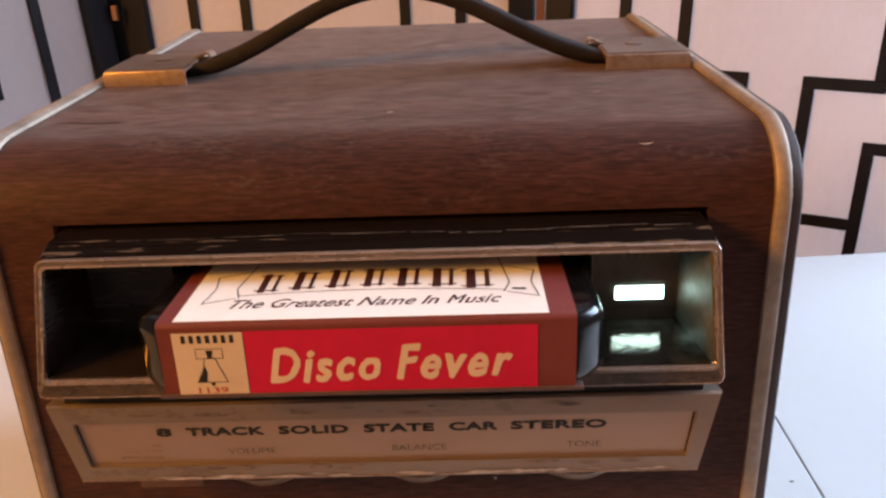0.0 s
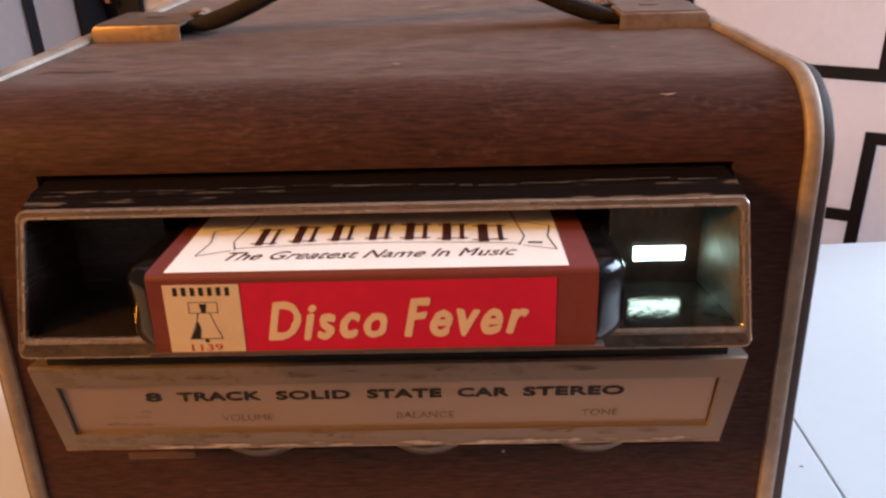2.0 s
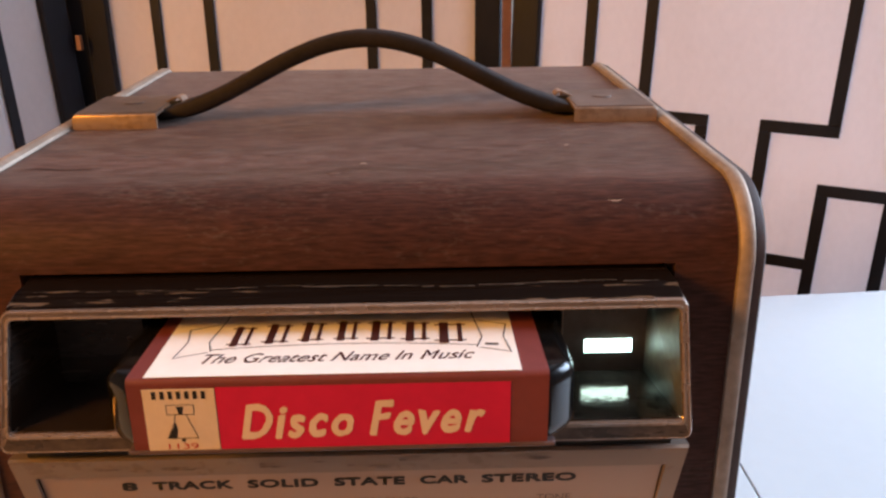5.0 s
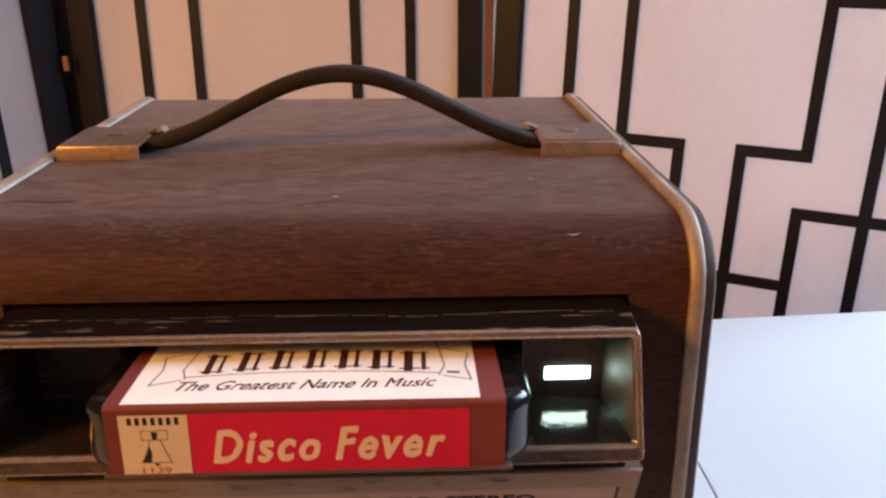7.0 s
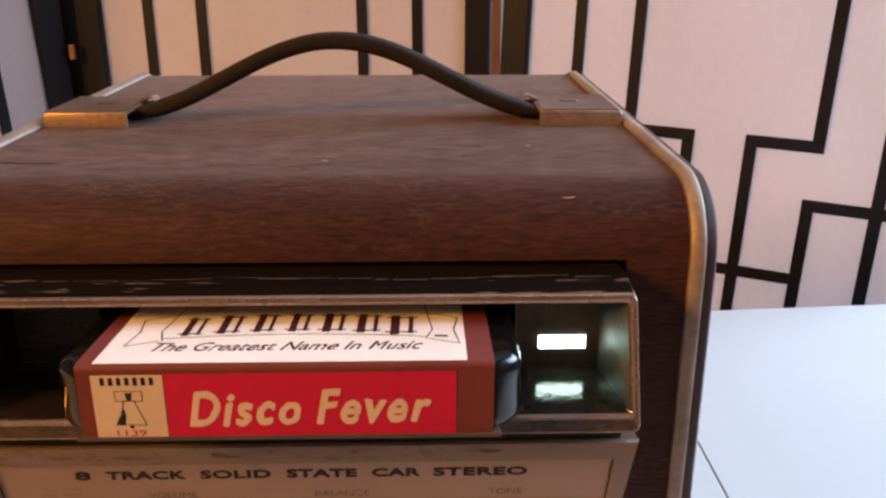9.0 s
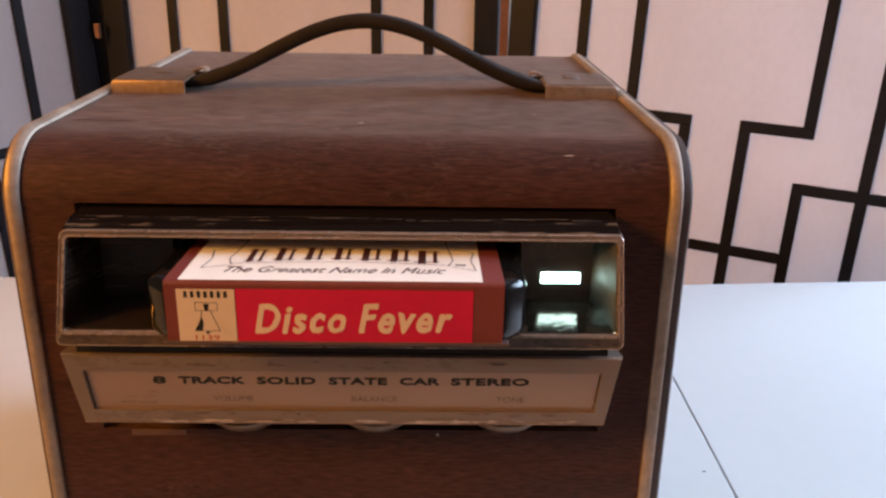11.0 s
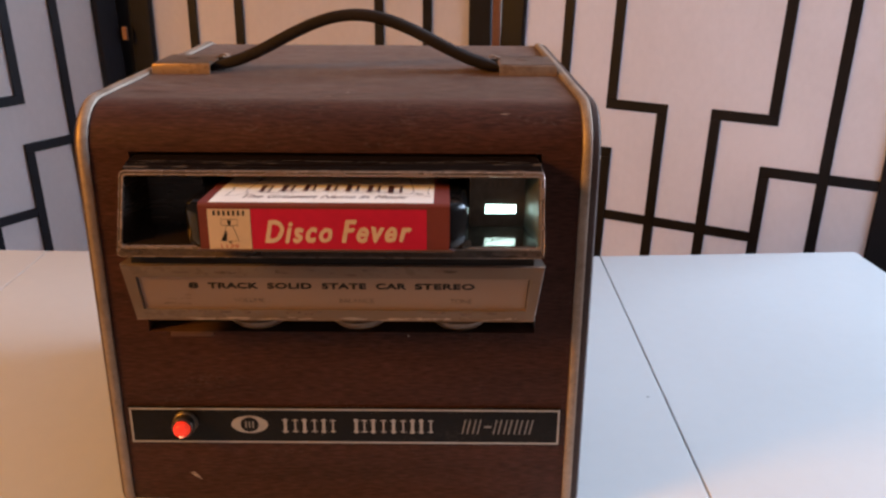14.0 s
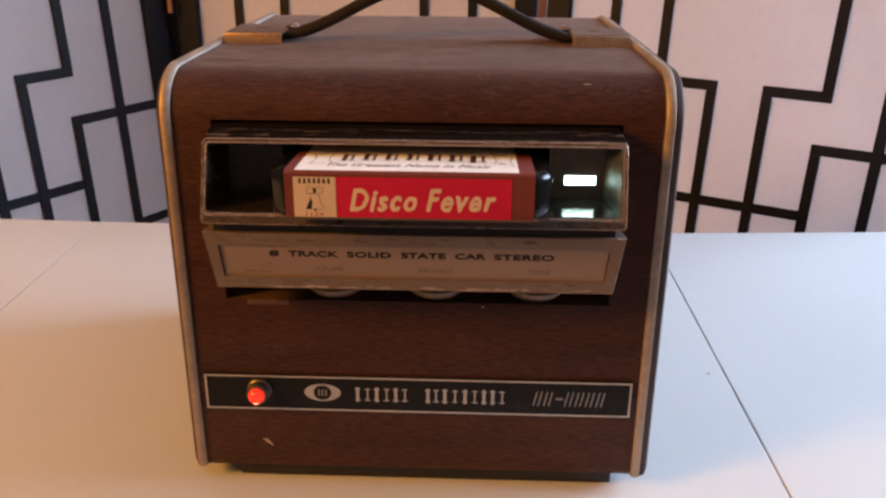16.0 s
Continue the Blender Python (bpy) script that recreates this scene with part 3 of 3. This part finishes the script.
for x, z, w in ((-0.0690, 0.1152, 0.0045), (-0.0632, 0.1150, 0.0050), (-0.0672, 0.1172, 0.0030), (-0.0620, 0.1174, 0.0036), (-0.0600, 0.1190, 0.0020)):
    part("smudge", stroke([(0, 0), (w / 2, 0.0002), (w, 0.0)], 0.0005, face_pose(x, z, 0.00074)), SMEAR, face_frame, "faint rubbed mark")
for cx in (-0.0340, 0.0088, 0.0508):
    part("knob", lathe([(0.0, 0.0), (0.0060, 0.0002), (0.0100, 0.0013), (0.0122, 0.0034), (0.0126, 0.0050), (0.0110, 0.0066), (0.0, 0.0066)], Matrix.Translation((cx, -0.0036, 0.1007)), 40), KNOB, player, "round dull metal thumb knob", True)

# nameplate
nameplate = part("nameplate", box(-0.0970, 0.0970, -0.0012, 0.0, 0.0394, 0.0580, 0.0004), PLATE, player, "black nameplate with silver border")
NP = plane_pose((0, -0.00135, 0.0488), (1, 0, 0), (0, 0, 1))
part("border", stroke([(-0.0963, -0.0084), (0.0963, -0.0084), (0.0963, 0.0083), (-0.0963, 0.0083)], 0.0009, NP, True), SILVER, nameplate, "thin silver border line")


def ellipse(cx, cy, a, b, n=36):
    return [(cx + a * math.cos(2 * math.pi * i / n), cy + b * math.sin(2 * math.pi * i / n)) for i in range(n)]


part("emblem", blot(ellipse(-0.0430, 0.0006, 0.0083, 0.0044), NP), SILVER, nameplate, "silver oval emblem")
NQ = plane_pose((0, -0.00150, 0.0488), (1, 0, 0), (0, 0, 1))
part("emblem_centre", blot(ellipse(-0.0430, 0.0006, 0.0041, 0.0037), NQ), PLATE, nameplate)
NR = plane_pose((0, -0.00158, 0.0488), (1, 0, 0), (0, 0, 1))
for ex in (-0.0446, -0.0430, -0.0414):
    part("emblem_mark", stroke([(ex, -0.0007), (ex, 0.0019)], 0.0007, NR), SILVER_DIM, nameplate)
for bx, bw in ((-0.0285, 0.0078), (-0.0198, 0.0078), (-0.0110, 0.0072), (0.0038, 0.0064), (0.0112, 0.0080), (0.0204, 0.0076), (0.0292, 0.0026), (0.0330, 0.0074)):
    block = bmesh.new()
    for dx, stem in ((0.20, 0.0014), (0.78, 0.0007)) if bw > 0.003 else ((0.5, 0.0014),):
        stroke([(bx + dx * bw, -0.0030), (bx + dx * bw, 0.0030)], stem, NP, bm=block)
        for h in (-0.0028, 0.0028):
            stroke([(bx + dx * bw - 0.0011, h), (bx + dx * bw + 0.0011, h)], 0.0005, NP @ Matrix.Translation((0, 0, 0.00002)), bm=block)
    part("logo_bar", block, SILVER, nameplate)
for i in range(7):
    if i != 2:
        bx = 0.0530 + i * 0.0047
        for dx in (0.0, 0.0022):
            part("model_bar", stroke([(bx + dx, -0.0034), (bx + dx + 0.0014, 0.0034)], 0.0006, NP), SILVER_DIM, nameplate)
    else:
        part("model_bar", stroke([(0.0634, 0.0), (0.0656, 0.0)], 0.0010, NP), SILVER_DIM, nameplate)

# pilot lamp
to_front = Matrix.Rotation(radians(90), 4, "X")
lamp = part("pilot_lamp", lathe([(0.0, 0.0), (0.0056, 0.0), (0.0056, 0.0010), (0.0049, 0.0016), (0.0049, 0.0050), (0.0044, 0.0057), (0.0038, 0.0057), (0.0038, 0.0040), (0.0, 0.0040)], Matrix.Translation((-0.0718, -0.0012, 0.0502)) @ to_front), DULL, player, "round metal lamp bezel", True)
part("jewel", lathe([(0.0, 0.0), (0.0037, 0.0), (0.0037, 0.0022), (0.0031, 0.0036), (0.0018, 0.0045), (0.0, 0.0048)], Matrix.Translation((-0.0718, -0.0054, 0.0502)) @ to_front), JEWEL, lamp, "glowing red lens", True)

part("bulb_glow", lathe([(0.0, 0.0), (0.0016, 0.0), (0.0012, 0.0008), (0.0, 0.0011)], Matrix.Translation((-0.0718, -0.0085, 0.0482)) @ to_front, 12), HOT, lamp, "bright bulb behind the red lens", True)

# scratches and specks on the veneer
FP = plane_pose((0, -0.00012, 0), (1, 0, 0), (0, 0, 1))
SCUFF = mat("scuffed_vinyl", (0.34, 0.26, 0.21), 0.6, 0, 0.4, (900, 900, 900))
part("scratch", blot([(-0.0725, 0.0232), (-0.0705, 0.0236), (-0.0690, 0.0222), (-0.0672, 0.0192), (-0.0692, 0.0206), (-0.0708, 0.0216)], FP), SCUFF, player, "pale scratch")
part("speck", blot(ellipse(0.0290, 0.0930, 0.0005, 0.0005, 8), FP), SCUFF, player, "pale speck")
TP = plane_pose((0, 0, top_z(0) + 0.00012), (1, 0, 0), (0, 1, SLOPE))
for bx, by, a, b in ((0.0020, 0.0330, 0.0010, 0.0006), (0.0630, 0.0500, 0.0006, 0.0004)):
    part("speck", blot(ellipse(bx, by, a, b, 8), TP), SCUFF, player, "pale speck")

RP = plane_pose((0.0690, 0.0078, top_z(R) - R / math.cos(math.atan(SLOPE)) + math.sqrt(R * R - (R - 0.0078) ** 2)), (1, 0, 0), (0, math.sqrt(R * R - (R - 0.0078) ** 2), R - 0.0078)) @ Matrix.Translation((0, 0, 0.00015))
part("speck", blot([(-0.0024, 0.0003), (-0.0012, 0.0001), (0.0004, 0.0001), (0.0020, 0.0005), (0.0008, -0.0002), (-0.0006, -0.0004), (-0.0012, -0.0001)], RP), SCUFF, player, "pale speck")
WORN = mat("dulled_vinyl", (0.020, 0.011, 0.009), 0.6, 0, 0.4, (300, 300, 300), spec=0.2)
part("scratch", blot([(-0.0960, 0.0318), (-0.0900, 0.0330), (-0.0850, 0.0319), (-0.0790, 0.0312), (-0.0740, 0.0322), (-0.0715, 0.0327), (-0.0740, 0.0315), (-0.0790, 0.0305), (-0.0850, 0.0310), (-0.0900, 0.0323)], TP), WORN, player, "dark scratch")
part("scratch", blot([(-0.0700, 0.0450), (-0.0660, 0.0445), (-0.0620, 0.0447), (-0.0650, 0.0439)], TP), WORN, player, "dark scratch")
HAZE = mat("hazed_vinyl", (0.115, 0.066, 0.053), 0.5, 0, 0.3, (500, 900, 900), spec=0.3)
part("scuff", blot([(-0.0075, 0.0238), (-0.0050, 0.0250), (-0.0035, 0.0244), (-0.0040, 0.0228), (-0.0060, 0.0224)], TP), HAZE, player, "small hazy scuff")
part("scuff", blot([(0.0010, 0.0275), (0.0080, 0.0270), (0.0130, 0.0274), (0.0080, 0.0266), (0.0030, 0.0267)], TP), HAZE, player, "small hazy scuff")

# handle
for s in (-1, 1):
    bm = bmesh.new()
    sec = [(0.0, 0.0000), (0.0, 0.0044), (0.0001, 0.0047), (0.0003, 0.0049), (0.0006, 0.0050), (0.0310, 0.0050), (0.0319, 0.0040), (0.0319, 0.0)]
    inn = [(0.0310, 0.0), (0.0310, 0.0036), (0.0304, 0.0041), (0.0020, 0.0041), (0.0014, 0.0039), (0.0009, 0.0033), (0.0009, 0.0)]
    loop = sec + inn
    bm = loft([[(s * x, 0.0800 + y, top_z(0.0800) + z) for y, z in loop] for x in (0.0708, 0.0712, 0.0982, 0.0990)], True, True)
    for v in bm.verts:
        v.co.z += SLOPE * (v.co.y - 0.0800)
        if abs(v.co.x) > 0.0986 and v.co.z > top_z(v.co.y) + 0.0035:
            v.co.z -= 0.001
    br = part("bracket", bm, BRASS, player, "brass-toned handle bracket, rubbed", True)
    part("rivet", lathe([(0.0, 0.0), (0.0034, 0.0), (0.0031, 0.0003), (0.0, 0.0004)], Matrix.Translation((s * 0.0835, 0.0975, top_z(0.0975) + 0.0053)), 20), WORN_TOP, br, "", True)
    hook = [(0.0730, 0.0046), (0.0708, 0.0056), (0.0690, 0.0064), (0.0676, 0.0062), (0.0668, 0.0052)]
    part("strap_hook", loft([[(s * x, y, top_z(0.102) + h + d) for y, d in ((0.0985, 0.0), (0.1055, 0.0), (0.1055, 0.0006), (0.0985, 0.0006))] for x, h in hook], True, True), BRASS, br, "curled metal strap hook", True)
    part("hook_slot", box(min(s * 0.0672, s * 0.0712), max(s * 0.0672, s * 0.0712), 0.0975, 0.0983, top_z(0.098) + 0.0030, top_z(0.098) + 0.0056), INNER, br, "dark slot under the hook")
    lid = [(s * x, y, top_z(y) + 0.0050) for x, y in ((0.0716, 0.0812), (0.0980, 0.0812), (0.0980, 0.1102), (0.0716, 0.1102))]
    part("top_face", loft([lid, [(x, y, z + 0.0003) for x, y, z in lid]], True, True), WORN_TOP, br, "tarnished brown top of the bracket")


def strap():
    """A rounded strap that arches between the brackets."""
    n, sec = 48, []
    for i in range(20):
        a = 2 * math.pi * i / 20
        ca_, sa_ = math.cos(a), math.sin(a)
        sec.append((math.copysign(abs(ca_) ** 0.38, ca_) * 0.0064, math.copysign(abs(sa_) ** 0.5, sa_) * 0.0029))
    rings = []
    for i in range(n + 1):
        u = -1 + 2 * i / n
        x = u * 0.088
        h = 0.0247 * (0.5 + 0.5 * math.cos(math.pi * min(1, abs(x) / 0.074))) ** 0.92
        d = -0.0247 * 0.5 * math.pi / 0.074 * math.sin(math.pi * min(1, abs(x) / 0.074)) * math.copysign(1, x)
        t = math.atan(d)
        y, z = 0.0945, top_z(0.0945) + 0.0024 + h
        narrow = 1.0 if abs(x) < 0.06 else 1.0 - 0.10 * (abs(x) - 0.06) / 0.028
        flat = 1.0 if abs(x) < 0.064 else max(0.62, 1.0 - 0.38 * (abs(x) - 0.064) / 0.006)
        rings.append([(x - math.sin(t) * q * flat, y + p * narrow, z + math.cos(t) * q * flat) for p, q in sec])
    return loft(rings, True, True)


part("handle_strap", strap(), STRAP, player, "black flexible strap handle", True)

# ---- cartridge ----
cart = thing("tape_cartridge", "black tape cartridge with red and white labels, half inserted", "tape cartridge", at=(-0.001, 0.0, 0.1415))
CL, CR, CF, CB, CK0, CK1 = -0.0535, 0.0532, -0.0354, 0.0880, 0.1437, 0.1621


def shell():
    """Rounded flanks and bevelled front corners."""
    rings = []
    for y, inset, drop in ((CF + 0.0000, 0.0070, 0.0010), (CF + 0.0006, 0.0060, 0.0004), (CF + 0.0040, 0.0016, 0.0), (CF + 0.0058, 0.0003, 0.0), (CF + 0.0080, 0.0, 0.0), (CB - 0.002, 0.0, 0.0), (CB, 0.002, 0.001)):
        rings.append([(x, y, z) for x, z in rounded(CL + inset, CR - inset, CK0 + drop, CK1 - drop, 0.0040, 5)])
    return loft(rings, True, True)


part("shell", shell(), BLACK, cart, "glossy black plastic shell", True)


def wrap_label(x0, x1, path, material, name, label):
    return part(name, loft([[(x0, y, z), (x1, y, z)] for y, z in path], wrap=False), material, cart, label, True)


fold = [(CF - 0.0004 + 0.0016 * (1 - math.cos(radians(a))), CK1 + 0.0002 - 0.0016 * (1 - math.sin(radians(a)))) for a in range(0, 91, 15)]
wrap_label(-0.0466, 0.0462, [(CF - 0.0004, CK0 + 0.0006), *fold, (0.030, CK1 + 0.0002), (0.032, CK1 - 0.001)], WRAP, "label_wrap", "maroon paper label wrapped over the edge")
F2 = CF - 0.00055
# greyish strip laid over the lower edge, in front of the labels
part("lower_lip", box(-0.0480, 0.0480, CF - 0.0010, CF + 0.0020, CK0 - 0.0001, 0.1446, 0.0003), GREY_LIP, cart, "greyish strip over the lower edge")
red = part("title_label", box(-0.0272, 0.0377, F2, F2 + 0.0001, CK0 + 0.0008, 0.1601), RED, cart, "bright red title label")
tan = part("maker_label", box(-0.0432, -0.0274, F2 - 0.0001, F2, CK0 + 0.0008, 0.1600), TAN, cart, "small tan label with a bell drawing")
top_label = part("top_label", box(-0.0428, 0.0402, -0.0350, 0.022, CK1 + 0.0002, CK1 + 0.00034), WHITE_LABEL, cart, "white paper label with printed banner")
for word, x, w, h in (("Disco", -0.0222, 0.0247, 0.0082), ("Fever", 0.0063, 0.0256, 0.0082)):
    writing("lettering", word, (x, F2 - 0.0001, 0.1472 + (0.0 if word == "Disco" else 0.0003)), (1, 0, 0), (0, 0, 1), w, h, CREAM, red, "cream slanted title lettering", shear=0.27, bold=0.008, spacing=1.22, uneven=0.06, heavy=0.00029)
TLM = plane_pose((0, 0, CK1 + 0.00042), (1, 0, 0), (0, 1, 0))
writing("lettering", "The Greatest Name In Music", (-0.0318, -0.0290, CK1 + 0.00042), (1, 0, 0), (0, 1, 0), 0.0620, 0.0045, MAROON_INK, top_label, "dark slanted slogan", shear=0.45, uneven=0.03, heavy=0.00004)
for i, w in enumerate((0.0056, 0.0062, 0.0058, 0.0058, 0.0066, 0.0066, 0.0074)):
    cx = -0.0252 + i * 0.00840
    dip = -0.0199 + 0.0022 * (1 - (cx / 0.026) ** 2)
    block = bmesh.new()
    for dx, stem, foot in ((-0.24 * w, 0.30 * w, 0.62 * w), (0.28 * w, 0.15 * w, 0.40 * w)):
        stroke([(cx + dx, dip), (cx + dx, dip + 0.0094)], stem, TLM, bm=block)
        for dz in (0.0003, 0.0091):
            stroke([(cx + dx - foot / 2 + 0.0003, dip + dz), (cx + dx + foot / 2 - 0.0003, dip + dz)], 0.0006, TLM @ Matrix.Translation((0, 0, 0.00002)), bm=block)
    part("brand_bar", block, MAROON_INK, top_label)
arc = [(u * 0.031, -0.0222 + 0.0020 * (1 - u * u)) for u in [i / 8 - 1 for i in range(17)]]
part("banner_line", stroke(arc, 0.00028, TLM), INK, top_label, "thin black banner outline")
for s in (-1, 1):
    part("banner_line", stroke([(s * 0.031, -0.0232), (s * 0.0325, -0.018), (s * 0.0310, -0.006), (s * 0.0300, 0.004)], 0.00028, TLM), INK, top_label, "thin black banner outline")
    part("banner_line", stroke([(s * 0.0318, -0.0235), (s * 0.0388, -0.0262), (s * 0.0376, -0.0180), (s * 0.0388, -0.0110), (s * 0.0318, -0.0080)], 0.00028, TLM), INK, top_label, "thin black banner outline")
part("mark_bar", stroke([(0.0335, -0.0218), (0.0356, -0.0220)], 0.0010, TLM), INK, top_label)
TNM = plane_pose((-0.0353, F2 - 0.00018, 0.1511), (1, 0, 0), (0, 0, 1))
for i in range(7):
    part("brand_bar", stroke([(-0.0054 + i * 0.0018, 0.0069), (-0.0054 + i * 0.0018, 0.0079)], 0.0009, TNM), INK, tan)
bl = bmesh.new()
stroke([(-0.0030, 0.0050), (0.0030, 0.0050), (0.0030, 0.0026), (-0.0030, 0.0026)], 0.00014, TNM, True, bl)
stroke([(-0.0012, 0.0026), (-0.0017, 0.0004), (-0.0034, -0.0034), (0.0034, -0.0034), (0.0019, 0.0004), (0.0012, 0.0026)], 0.00016, TNM, True, bl)
blot([(-0.0014, 0.0008), (-0.0010, -0.0010), (-0.0014, -0.0033), (-0.0033, -0.0033), (-0.0020, -0.0008)], TNM, bl)
blot([(-0.0008, 0.0046), (0.0008, 0.0046), (0.0004, 0.0026), (-0.0004, 0.0026)], TNM, bl)
blot(ellipse(0, -0.0039, 0.0005, 0.0004, 8), TNM, bl)
part("bell_drawing", bl, INK, tan, "small bell drawing in black lines")
writing("lettering", "1139", (-0.0388, F2 - 0.00018, 0.1449), (1, 0, 0), (0, 0, 1), 0.0066, 0.0015, RED_INK, tan, "small red number")
